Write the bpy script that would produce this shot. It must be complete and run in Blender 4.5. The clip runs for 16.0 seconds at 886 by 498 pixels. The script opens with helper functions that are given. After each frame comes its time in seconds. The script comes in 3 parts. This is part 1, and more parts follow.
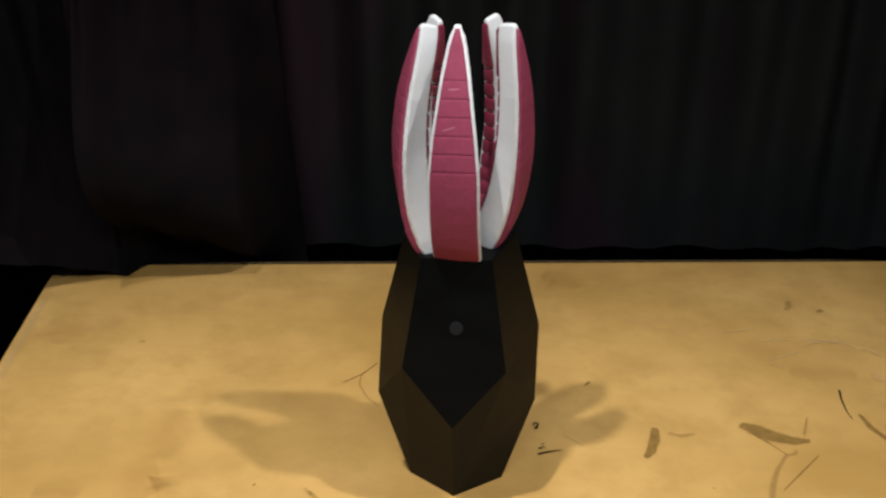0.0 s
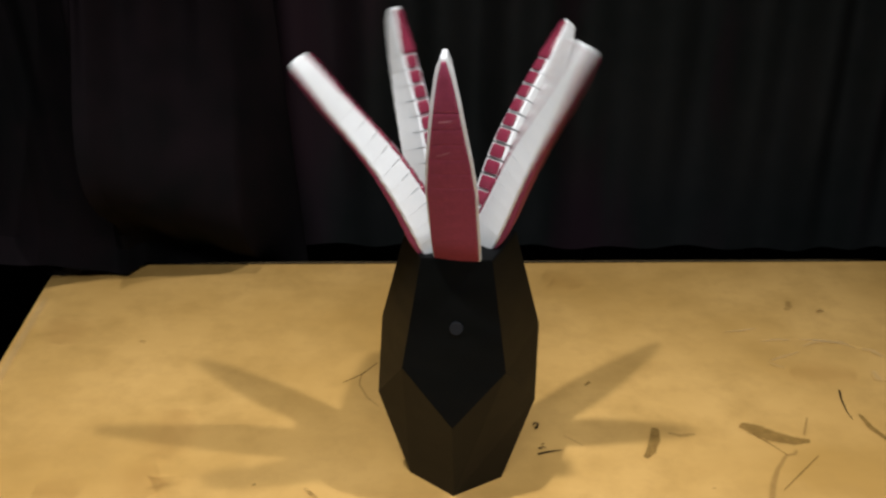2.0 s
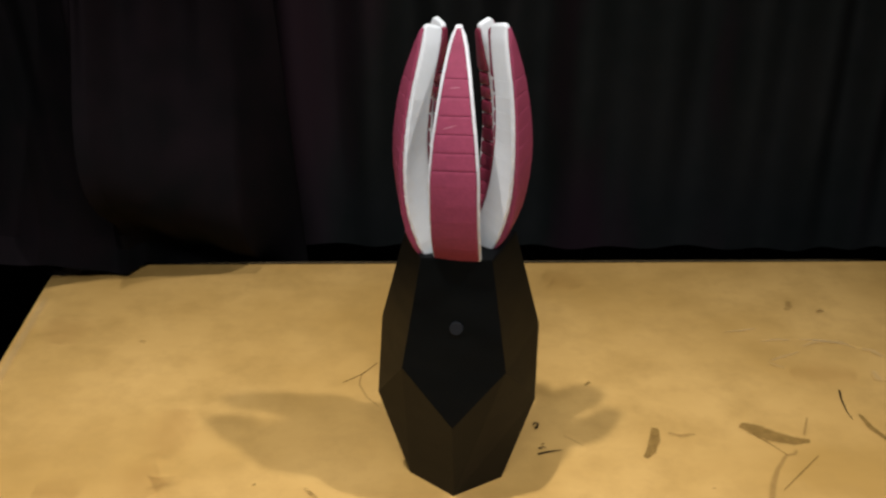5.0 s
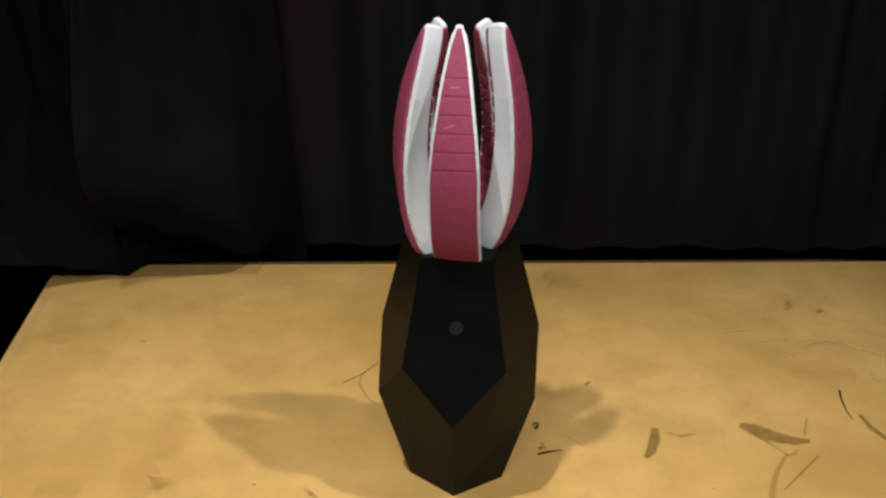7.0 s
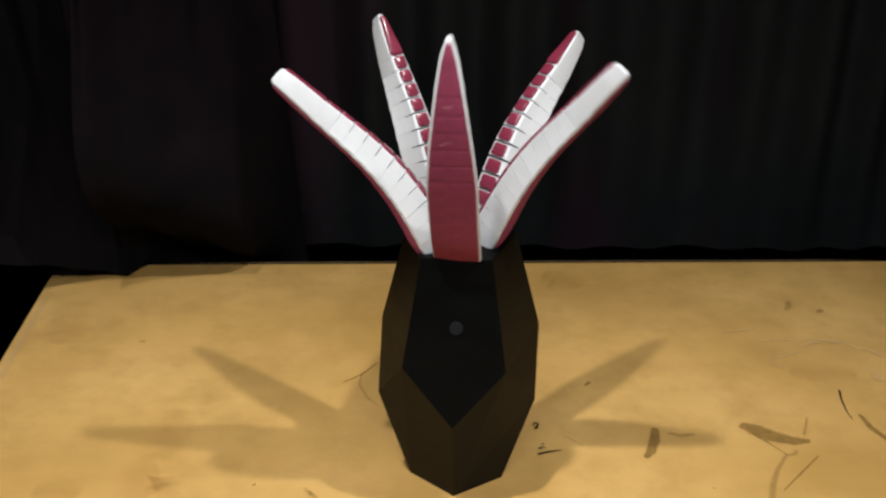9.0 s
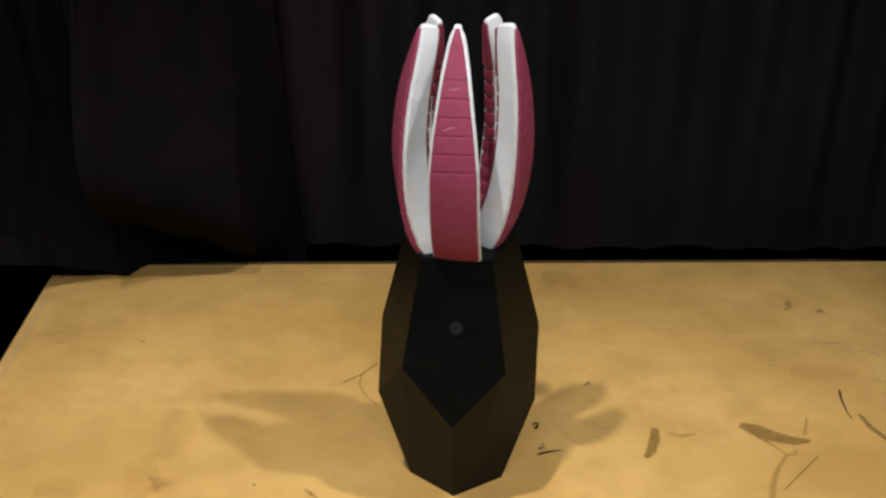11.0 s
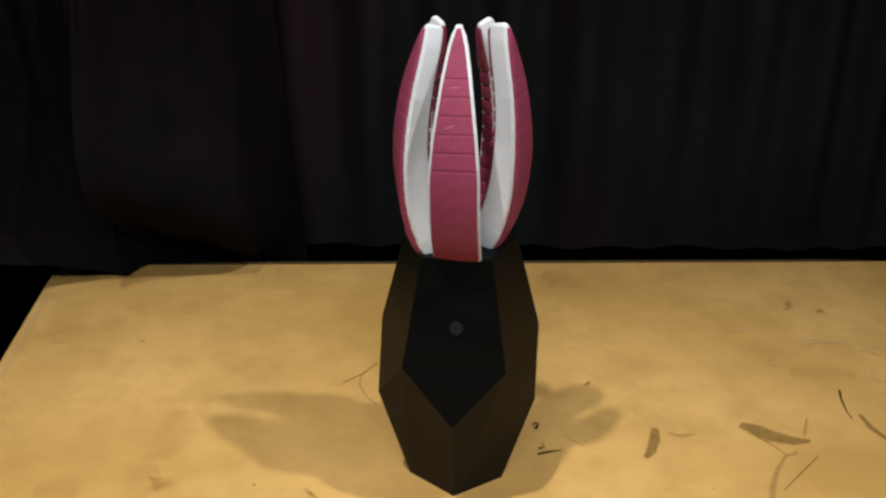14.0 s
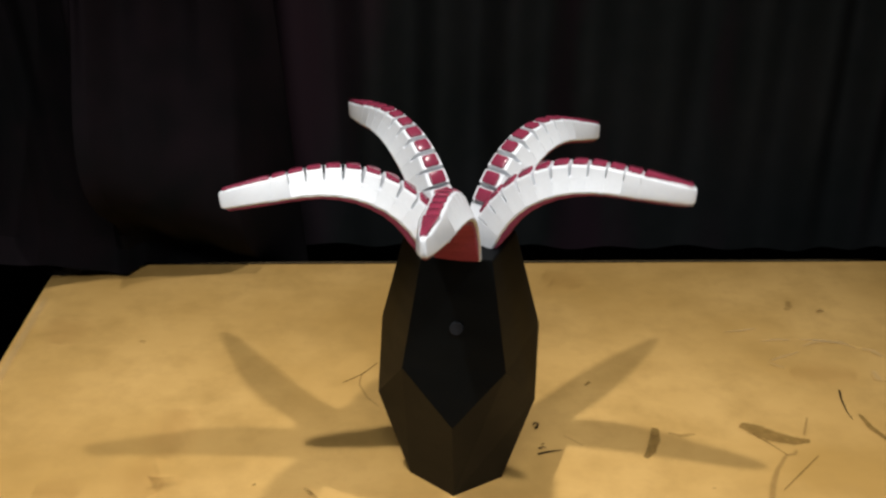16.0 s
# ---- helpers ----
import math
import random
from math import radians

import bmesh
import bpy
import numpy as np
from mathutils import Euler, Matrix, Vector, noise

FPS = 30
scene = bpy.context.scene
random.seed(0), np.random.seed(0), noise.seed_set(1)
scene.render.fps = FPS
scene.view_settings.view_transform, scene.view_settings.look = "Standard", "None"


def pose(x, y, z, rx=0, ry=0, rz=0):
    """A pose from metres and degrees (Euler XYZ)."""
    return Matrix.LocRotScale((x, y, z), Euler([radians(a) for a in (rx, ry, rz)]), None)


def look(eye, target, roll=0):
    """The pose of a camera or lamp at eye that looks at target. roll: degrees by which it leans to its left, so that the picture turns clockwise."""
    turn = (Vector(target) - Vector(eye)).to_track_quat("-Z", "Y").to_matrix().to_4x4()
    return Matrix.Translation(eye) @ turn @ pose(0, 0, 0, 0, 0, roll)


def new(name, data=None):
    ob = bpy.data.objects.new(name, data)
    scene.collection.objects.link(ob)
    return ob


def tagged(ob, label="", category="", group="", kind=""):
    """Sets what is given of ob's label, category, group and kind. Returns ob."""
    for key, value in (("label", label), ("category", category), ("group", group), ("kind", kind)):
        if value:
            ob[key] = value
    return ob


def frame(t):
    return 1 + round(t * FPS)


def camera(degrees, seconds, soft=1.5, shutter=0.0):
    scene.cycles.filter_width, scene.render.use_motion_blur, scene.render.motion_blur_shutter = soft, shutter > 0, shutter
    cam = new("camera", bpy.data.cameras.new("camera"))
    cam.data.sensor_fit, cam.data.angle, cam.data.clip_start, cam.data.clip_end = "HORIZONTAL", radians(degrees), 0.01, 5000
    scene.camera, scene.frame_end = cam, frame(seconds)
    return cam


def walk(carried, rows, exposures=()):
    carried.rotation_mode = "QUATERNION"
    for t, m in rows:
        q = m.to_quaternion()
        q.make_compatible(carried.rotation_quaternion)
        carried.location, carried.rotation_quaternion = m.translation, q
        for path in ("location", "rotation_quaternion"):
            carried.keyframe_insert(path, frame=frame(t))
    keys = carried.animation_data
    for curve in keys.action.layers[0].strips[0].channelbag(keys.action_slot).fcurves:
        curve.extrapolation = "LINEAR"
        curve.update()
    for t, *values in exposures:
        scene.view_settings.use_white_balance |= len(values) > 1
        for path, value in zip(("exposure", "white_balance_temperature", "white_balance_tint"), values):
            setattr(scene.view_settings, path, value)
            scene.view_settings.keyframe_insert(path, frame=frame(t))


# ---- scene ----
cam = camera(42.81, 16.0, soft=2.5, shutter=1.0)
EYE = pose(-0.0057, -0.7121, 0.5593, 62.675, -0.300, 0.648)
walk(cam, [(0.0, EYE), (16.0, EYE)])

# ---- world, lamps, exposure ----
world = bpy.data.worlds.new("world")
scene.world = world
world.use_nodes = True
world.node_tree.nodes["Background"].inputs[0].default_value = (0.9, 0.85, 0.8, 1)
world.node_tree.nodes["Background"].inputs[1].default_value = 0.02
scene.view_settings.exposure = 0.0


def ceiling_spot(x, y, z, power, aim, cone, radius=0.028):
    data = bpy.data.lights.new("ceiling_spot_light", "SPOT")
    data.energy, data.color, data.shadow_soft_size = power, (1.0, 0.975, 0.945), radius
    data.spot_size, data.spot_blend = radians(cone), 1.0
    ob = new("ceiling_spot_light", data)
    ob.matrix_world = look((x, y, z), aim)
    return ob


ceiling_spot(0.788, -0.302, 1.92, 92, (0.0, -0.32, 0), 60)
ceiling_spot(-0.438, -0.397, 1.92, 146, (-0.16, -0.54, 0), 60)
# added soft fill lamp in front, lifting the petal walls and cast shadows
soft_fill = bpy.data.lights.new("front_fill_light", "AREA")
soft_fill.shape, soft_fill.size, soft_fill.size_y, soft_fill.energy, soft_fill.color = "RECTANGLE", 1.2, 0.6, 35, (0.97, 0.98, 0.98)
new("front_fill_light", soft_fill).matrix_world = look((-0.1, -1.50, 1.88), (-0.05, -0.2, 0.1))


# ---- materials ----
def material(name, color, rough=0.5, metal=0.0, var=0.15, scale=30.0, bump=0.1, bump_scale=200.0, color2=None, coords="Object", stretch=(1, 1, 1), coat=0.0, sheen=0.0, gloss=0.5):
    m = bpy.data.materials.new(name)
    m.use_nodes = True
    nt = m.node_tree
    n, l = nt.nodes, nt.links
    b = n["Principled BSDF"]
    b.inputs["Roughness"].default_value = rough
    b.inputs["Metallic"].default_value = metal
    b.inputs["Coat Weight"].default_value = coat
    b.inputs["Sheen Weight"].default_value = sheen
    b.inputs["Specular IOR Level"].default_value = gloss
    tc = n.new("ShaderNodeTexCoord")
    mp = n.new("ShaderNodeMapping")
    mp.inputs["Scale"].default_value = stretch
    l.new(tc.outputs[coords], mp.inputs[0])
    no = n.new("ShaderNodeTexNoise")
    no.inputs["Scale"].default_value = scale
    no.inputs["Detail"].default_value = 6
    l.new(mp.outputs[0], no.inputs["Vector"])
    no2 = n.new("ShaderNodeTexNoise")
    no2.inputs["Scale"].default_value = scale * 7
    no2.inputs["Detail"].default_value = 4
    l.new(mp.outputs[0], no2.inputs["Vector"])
    mixf = n.new("ShaderNodeMath")
    mixf.operation = "MULTIPLY_ADD"
    mixf.inputs[1].default_value = 0.35
    l.new(no2.outputs["Fac"], mixf.inputs[0])
    sc = n.new("ShaderNodeMath")
    sc.operation = "MULTIPLY"
    sc.inputs[1].default_value = 0.65
    l.new(no.outputs["Fac"], sc.inputs[0])
    l.new(sc.outputs[0], mixf.inputs[2])
    ramp = n.new("ShaderNodeValToRGB")
    c2 = color2 or tuple(c * (1 - var) for c in color)
    ramp.color_ramp.elements[0].color = (*c2, 1)
    ramp.color_ramp.elements[0].position = 0.36
    ramp.color_ramp.elements[1].color = (*color, 1)
    ramp.color_ramp.elements[1].position = 0.62
    l.new(mixf.outputs[0], ramp.inputs[0])
    l.new(ramp.outputs[0], b.inputs["Base Color"])
    rr = n.new("ShaderNodeMapRange")
    rr.inputs["To Min"].default_value = max(0.02, rough - 0.08)
    rr.inputs["To Max"].default_value = min(1.0, rough + 0.08)
    l.new(no.outputs["Fac"], rr.inputs["Value"])
    l.new(rr.outputs[0], b.inputs["Roughness"])
    nb = n.new("ShaderNodeTexNoise")
    nb.inputs["Scale"].default_value = bump_scale
    nb.inputs["Detail"].default_value = 5
    l.new(mp.outputs[0], nb.inputs["Vector"])
    bp = n.new("ShaderNodeBump")
    bp.inputs["Strength"].default_value = bump
    bp.inputs["Distance"].default_value = 0.001
    l.new(nb.outputs["Fac"], bp.inputs["Height"])
    l.new(bp.outputs[0], b.inputs["Normal"])
    return m


M_WHITE = material("white_silicone", (0.68, 0.703, 0.73), 0.32, var=0.06, scale=60, bump=0.06, bump_scale=300)
M_RED = material("crimson_silicone", (0.285, 0.053, 0.101), 0.55, gloss=0.10, var=0.22, scale=70, bump=0.05, bump_scale=300)
M_PAD = material("glossy_crimson_silicone", (0.215, 0.029, 0.058), 0.20, gloss=0.5, var=0.2, scale=70, bump=0.04, bump_scale=300)
M_SCRATCH = material("pale_pink_scratch", (0.50, 0.22, 0.27), 0.7, var=0.2, scale=300)
M_PLATE = material("black_acrylic", (0.004, 0.0045, 0.005), 0.5, var=0.1, scale=60, gloss=0.06)
M_CLOTH = material("blue_grey_cloth", (0.03, 0.032, 0.04), 0.9, var=0.3, scale=80, bump=0.3, bump_scale=900, gloss=0.1)
M_BLACK = material("black_printed_plastic", (0.0016, 0.0023, 0.0026), 0.46, var=0.25, gloss=0.11, scale=25, bump=0.08, bump_scale=900, stretch=(1, 1, 3))
M_LENS = material("grey_sensor_plastic", (0.0105, 0.0115, 0.014), 0.7, gloss=0.1, var=0.15, scale=90)
# curtain cloth in a darker colour, standing in for weaker light on the drape
M_DRAPE = material("darkened_curtain_cloth", (0.0080, 0.0054, 0.0068), 0.95, var=0.5, scale=4, bump=0.3, bump_scale=500, color2=(0.0028, 0.0034, 0.0037), gloss=0.04)
M_STEEL = material("dark_table_steel", (0.05, 0.05, 0.05), 0.5, metal=0.6)
M_WALL = material("black_wall_paint", (0.05, 0.05, 0.05), 0.85, var=0.06, scale=3, bump=0.15, bump_scale=120)
M_FLOOR = material("grey_stage_floor", (0.06, 0.055, 0.05), 0.6, var=0.3, scale=5)
M_CEIL = material("ceiling_paint", (0.12, 0.12, 0.12), 0.9, var=0.05, scale=3)


def plywood():
    m = bpy.data.materials.new("birch_plywood")
    m.use_nodes = True
    nt = m.node_tree
    n, l = nt.nodes, nt.links
    b = n["Principled BSDF"]
    b.inputs["Roughness"].default_value = 0.55
    tc = n.new("ShaderNodeTexCoord")
    mp = n.new("ShaderNodeMapping")
    mp.inputs["Scale"].default_value = (1.0, 5.0, 1.0)
    l.new(tc.outputs["Object"], mp.inputs[0])
    grain = n.new("ShaderNodeTexNoise")
    grain.inputs["Scale"].default_value = 14
    grain.inputs["Detail"].default_value = 8
    grain.inputs["Distortion"].default_value = 0.6
    l.new(mp.outputs[0], grain.inputs["Vector"])
    cloud = n.new("ShaderNodeTexNoise")
    cloud.inputs["Scale"].default_value = 7
    cloud.inputs["Detail"].default_value = 5
    l.new(tc.outputs["Object"], cloud.inputs["Vector"])
    r1 = n.new("ShaderNodeValToRGB")
    r1.color_ramp.elements[0].color = (0.402, 0.233, 0.059, 1)
    r1.color_ramp.elements[0].position = 0.30
    r1.color_ramp.elements[1].color = (0.57, 0.352, 0.115, 1)
    r1.color_ramp.elements[1].position = 0.68
    l.new(cloud.outputs["Fac"], r1.inputs[0])
    r2 = n.new("ShaderNodeValToRGB")
    r2.color_ramp.elements[0].color = (0.80, 0.74, 0.66, 1)
    r2.color_ramp.elements[0].position = 0.35
    r2.color_ramp.elements[1].color = (1, 1, 1, 1)
    r2.color_ramp.elements[1].position = 0.60
    l.new(grain.outputs["Fac"], r2.inputs[0])
    mx = n.new("ShaderNodeMix")
    mx.data_type, mx.blend_type = "RGBA", "MULTIPLY"
    mx.inputs[0].default_value = 0.10
    l.new(r1.outputs[0], mx.inputs[6])
    l.new(r2.outputs[0], mx.inputs[7])
    # small greyish-brown handling marks
    spot = n.new("ShaderNodeTexNoise")
    spot.inputs["Scale"].default_value = 26
    spot.inputs["Detail"].default_value = 9
    spot.inputs["Roughness"].default_value = 0.62
    l.new(tc.outputs["Object"], spot.inputs["Vector"])
    r3 = n.new("ShaderNodeValToRGB")
    r3.color_ramp.elements[0].color = (0, 0, 0, 1)
    r3.color_ramp.elements[0].position = 0.42
    r3.color_ramp.elements[1].color = (0.62, 0.62, 0.62, 1)
    r3.color_ramp.elements[1].position = 0.72
    l.new(spot.outputs["Fac"], r3.inputs[0])
    mk = n.new("ShaderNodeMix")
    mk.data_type = "RGBA"
    mk.inputs[7].default_value = (0.35, 0.205, 0.055, 1)
    l.new(r3.outputs[0], mk.inputs[0])
    l.new(mx.outputs[2], mk.inputs[6])
    l.new(mk.outputs[2], b.inputs["Base Color"])
    bp = n.new("ShaderNodeBump")
    bp.inputs["Strength"].default_value = 0.08
    bp.inputs["Distance"].default_value = 0.001
    l.new(grain.outputs["Fac"], bp.inputs["Height"])
    l.new(bp.outputs[0], b.inputs["Normal"])
    return m


M_PLY = plywood()


def velvet():
    """Black cloth, greenish-black and greyish by turns, with purple patches drawn out upright."""
    m = material("black_velvet", (0.0130, 0.0142, 0.0152), 0.95, scale=6, bump=0.3, bump_scale=500, color2=(0.0086, 0.0107, 0.0111), gloss=0.04)
    n, l = m.node_tree.nodes, m.node_tree.links
    b = n["Principled BSDF"]
    cloth = b.inputs["Base Color"].links[0].from_socket
    tc = n.new("ShaderNodeTexCoord")
    mp = n.new("ShaderNodeMapping")
    mp.inputs["Scale"].default_value = (1.0, 1.0, 0.22)
    mp.inputs["Location"].default_value = (0.37, 0.0, 0.0)
    l.new(tc.outputs["Object"], mp.inputs[0])
    patch = n.new("ShaderNodeTexNoise")
    patch.inputs["Scale"].default_value, patch.inputs["Detail"].default_value = 7.0, 3
    l.new(mp.outputs[0], patch.inputs["Vector"])
    amount = n.new("ShaderNodeMapRange")
    amount.inputs["From Min"].default_value, amount.inputs["From Max"].default_value = 0.52, 0.68
    amount.inputs["To Max"].default_value = 0.75
    l.new(patch.outputs["Fac"], amount.inputs["Value"])
    mx = n.new("ShaderNodeMix")
    mx.data_type = "RGBA"
    mx.inputs[7].default_value = (0.0225, 0.0118, 0.0180, 1)
    l.new(amount.outputs[0], mx.inputs[0])
    l.new(cloth, mx.inputs[6])
    l.new(mx.outputs[2], b.inputs["Base Color"])
    return m


M_CURTAIN = velvet()


# ---- helpers of this scene ----
def finish(bm, name, mat, smooth=False):
    bmesh.ops.recalc_face_normals(bm, faces=bm.faces[:])
    me = bpy.data.meshes.new(name)
    bm.to_mesh(me)
    bm.free()
    me.materials.append(mat)
    for p in me.polygons:
        p.use_smooth = smooth
    if smooth:
        me.set_sharp_from_angle(angle=radians(32))
    return me


def part(name, bm, mat, parent=None, label="", smooth=False):
    ob = new(name, finish(bm, name, mat, smooth))
    if parent:
        ob.parent = parent
    if label:
        tagged(ob, label)
    return ob


def box(bm, x0, x1, y0, y1, z0, z1):
    vs = bmesh.ops.create_cube(bm, size=1)["verts"]
    for v in vs:
        v.co = Vector((x0 + (v.co.x + 0.5) * (x1 - x0), y0 + (v.co.y + 0.5) * (y1 - y0), z0 + (v.co.z + 0.5) * (z1 - z0)))
    return vs


def bevel(bm, w, seg=2, angle=0.4):
    es = [e for e in bm.edges if len(e.link_faces) == 2 and e.calc_face_angle(0) > angle]
    bmesh.ops.bevel(bm, geom=es, offset=w, segments=seg, profile=0.5, affect="EDGES", clamp_overlap=True)


def lerp(x, xs, ys):
    return float(np.interp(x, xs, ys))


def loft(bm, rings):
    """Closed rings of equal count, capped at both ends."""
    vr = [[bm.verts.new(c) for c in ring] for ring in rings]
    n = len(vr[0])
    for a, b in zip(vr[:-1], vr[1:]):
        for i in range(n):
            bm.faces.new((a[i], a[(i + 1) % n], b[(i + 1) % n], b[i]))
    bm.faces.new(vr[0][::-1])
    bm.faces.new(vr[-1])


# ---- room ----
FLOOR_Z = -0.75


def slab(name, kind_label, cat, mat, dims):
    bm = bmesh.new()
    box(bm, *dims)
    return tagged(part(name, bm, mat), kind_label, cat, kind="structure")


slab("floor", "dark grey painted stage floor", "floor", M_FLOOR, (-2.6, 2.6, -3.4, 1.6, FLOOR_Z - 0.1, FLOOR_Z))
# unseen ceiling and walls, added in dark tones so that little light bounces
slab("ceiling", "unseen grey ceiling, added and kept dim against bounced light", "ceiling", M_CEIL, (-2.6, 2.6, -3.4, 1.6, 1.95, 2.05))
slab("wall_north", "unseen black wall added behind the curtain", "wall", M_WALL, (-2.6, 2.6, 1.6, 1.7, FLOOR_Z - 0.1, 2.05))
slab("wall_south", "unseen black wall, added to hold back bounced light", "wall", M_WALL, (-2.6, 2.6, -3.5, -3.4, FLOOR_Z - 0.1, 2.05))
slab("wall_west", "unseen black wall, added to hold back bounced light", "wall", M_WALL, (-2.7, -2.6, -3.5, 1.7, FLOOR_Z - 0.1, 2.05))
slab("wall_east", "unseen black wall, added to hold back bounced light", "wall", M_WALL, (2.6, 2.7, -3.5, 1.7, FLOOR_Z - 0.1, 2.05))


# ---- curtain ----
def curtain_sheet(x0, x1, y_of, z0, z1, step=0.004, rows=40, thick=0.0025):
    bm = bmesh.new()
    n = int((x1 - x0) / step)
    grid = []
    for side in (0, 1):
        g = []
        for j in range(rows + 1):
            v = j / rows
            g.append([bm.verts.new((x0 + (x1 - x0) * i / n, y_of(x0 + (x1 - x0) * i / n, z0 + (z1 - z0) * v) + side * thick, z0 + (z1 - z0) * v)) for i in range(n + 1)])
        grid.append(g)
    for side in (0, 1):
        g = grid[side]
        for j in range(rows):
            for i in range(n):
                bm.faces.new((g[j][i], g[j][i + 1], g[j + 1][i + 1], g[j + 1][i]))
    for j in (0, rows):
        for i in range(n):
            bm.faces.new((grid[0][j][i], grid[0][j][i + 1], grid[1][j][i + 1], grid[1][j][i]))
    for i in (0, n):
        for j in range(rows):
            bm.faces.new((grid[0][j][i], grid[0][j + 1][i], grid[1][j + 1][i], grid[1][j][i]))
    return bm


def back_folds(x, z):
    w = noise.noise((x * 1.7, z * 0.25, 2.0)) * 0.6
    a = math.sin(x * 78 + 7 * w + 2.5 * noise.noise((x * 4, z * 0.4, 0)) - 5 * max(0.0, x - 0.2) * (z - 0.3))
    calm = 0.3 + 0.7 * min(1.0, max(0.0, (z + 0.05) / 0.16))
    return 0.48 + calm * (0.015 * a + 0.010 * math.sin(x * 27 + 4 * w + 1) + 0.012 * noise.noise((x * 2, z * 1.2, 7))) + 0.02 * (z - 0.3) * 0.3


CURTAIN_HEM = -0.050
backcloth = part("backdrop_curtain", curtain_sheet(-1.5, 1.5, back_folds, CURTAIN_HEM, 1.6), M_CURTAIN, None, smooth=True)
tagged(backcloth, "black velvet stage curtain hanging in narrow folds behind the table", "curtain")


# plain sheet added so that the gap under the short curtain hem stays dark
def backing_folds(x, z):
    return 0.60 + 0.010 * math.sin(x * 38 + 2 * noise.noise((x * 3, z * 0.4, 5)))


backing = part("curtain_backing", curtain_sheet(-1.5, 1.5, backing_folds, FLOOR_Z, 1.6, step=0.01), M_DRAPE, None, smooth=True)
tagged(backing, "plain black cloth hanging to the floor, added to darken the gap under the curtain hem", "curtain")


def rail(name, x0, x1, y, z, r, mat):
    bm = bmesh.new()
    rings = []
    for x in (x0, x1):
        rings.append([(x, y + r * math.cos(a), z + r * math.sin(a)) for a in [k * math.pi / 8 for k in range(16)]])
    loft(bm, rings)
    return part(name, bm, mat, None, smooth=True)


tagged(rail("curtain_rail", -2.6, 2.6, 0.475, 1.615, 0.014, M_STEEL), "dark steel rail carrying the black stage curtain", "curtain rail")


# ---- table ----
TABLE_TURN = 1.8
table = new("plywood_table")
table.matrix_world = pose(-0.4177, 0.3258, FLOOR_Z, 0, 0, TABLE_TURN)
tagged(table, "worn birch plywood table with scorch marks and scratches", "table")
TW, TD = 1.22, 0.76
bm = bmesh.new()
box(bm, 0, TW, -TD, 0, 0.75 - 0.018, 0.75)
bevel(bm, 0.0015, 2)
tabletop = part("tabletop", bm, M_PLY, table)
for lx in (0.05, TW - 0.09):
    for ly in (-0.05, -TD + 0.09):
        bm = bmesh.new()
        box(bm, lx, lx + 0.04, ly - 0.04, ly, 0, 0.732)
        bevel(bm, 0.003)
        part("leg", bm, M_STEEL, table)



def stain(name, color, strength, edge=1.0):
    """A thin soft-edged mark: colour over the wood, thinning out to its edge and worn by noise."""
    m = material(name, color, 0.6, var=0.3, scale=150, gloss=0.2)
    n, l = m.node_tree.nodes, m.node_tree.links
    uv = n.new("ShaderNodeUVMap")
    sep = n.new("ShaderNodeSeparateXYZ")
    l.new(uv.outputs[0], sep.inputs[0])
    fall = n.new("ShaderNodeMapRange")
    fall.interpolation_type = "SMOOTHSTEP"
    fall.inputs["From Min"].default_value, fall.inputs["From Max"].default_value = 1.0, 1.0 - 0.75 * edge
    fall.inputs["To Min"].default_value, fall.inputs["To Max"].default_value = 0.0, strength
    l.new(sep.outputs[0], fall.inputs["Value"])
    tc = n.new("ShaderNodeTexCoord")
    no = n.new("ShaderNodeTexNoise")
    no.inputs["Scale"].default_value, no.inputs["Detail"].default_value = 120, 3
    l.new(tc.outputs["Object"], no.inputs["Vector"])
    wear = n.new("ShaderNodeMapRange")
    wear.inputs["From Min"].default_value, wear.inputs["From Max"].default_value = 0.3, 0.6
    wear.inputs["To Min"].default_value, wear.inputs["To Max"].default_value = 0.78, 1.0
    l.new(no.outputs["Fac"], wear.inputs["Value"])
    mul = n.new("ShaderNodeMath")
    mul.operation = "MULTIPLY"
    l.new(fall.outputs[0], mul.inputs[0])
    l.new(wear.outputs[0], mul.inputs[1])
    l.new(mul.outputs[0], n["Principled BSDF"].inputs["Alpha"])
    return m


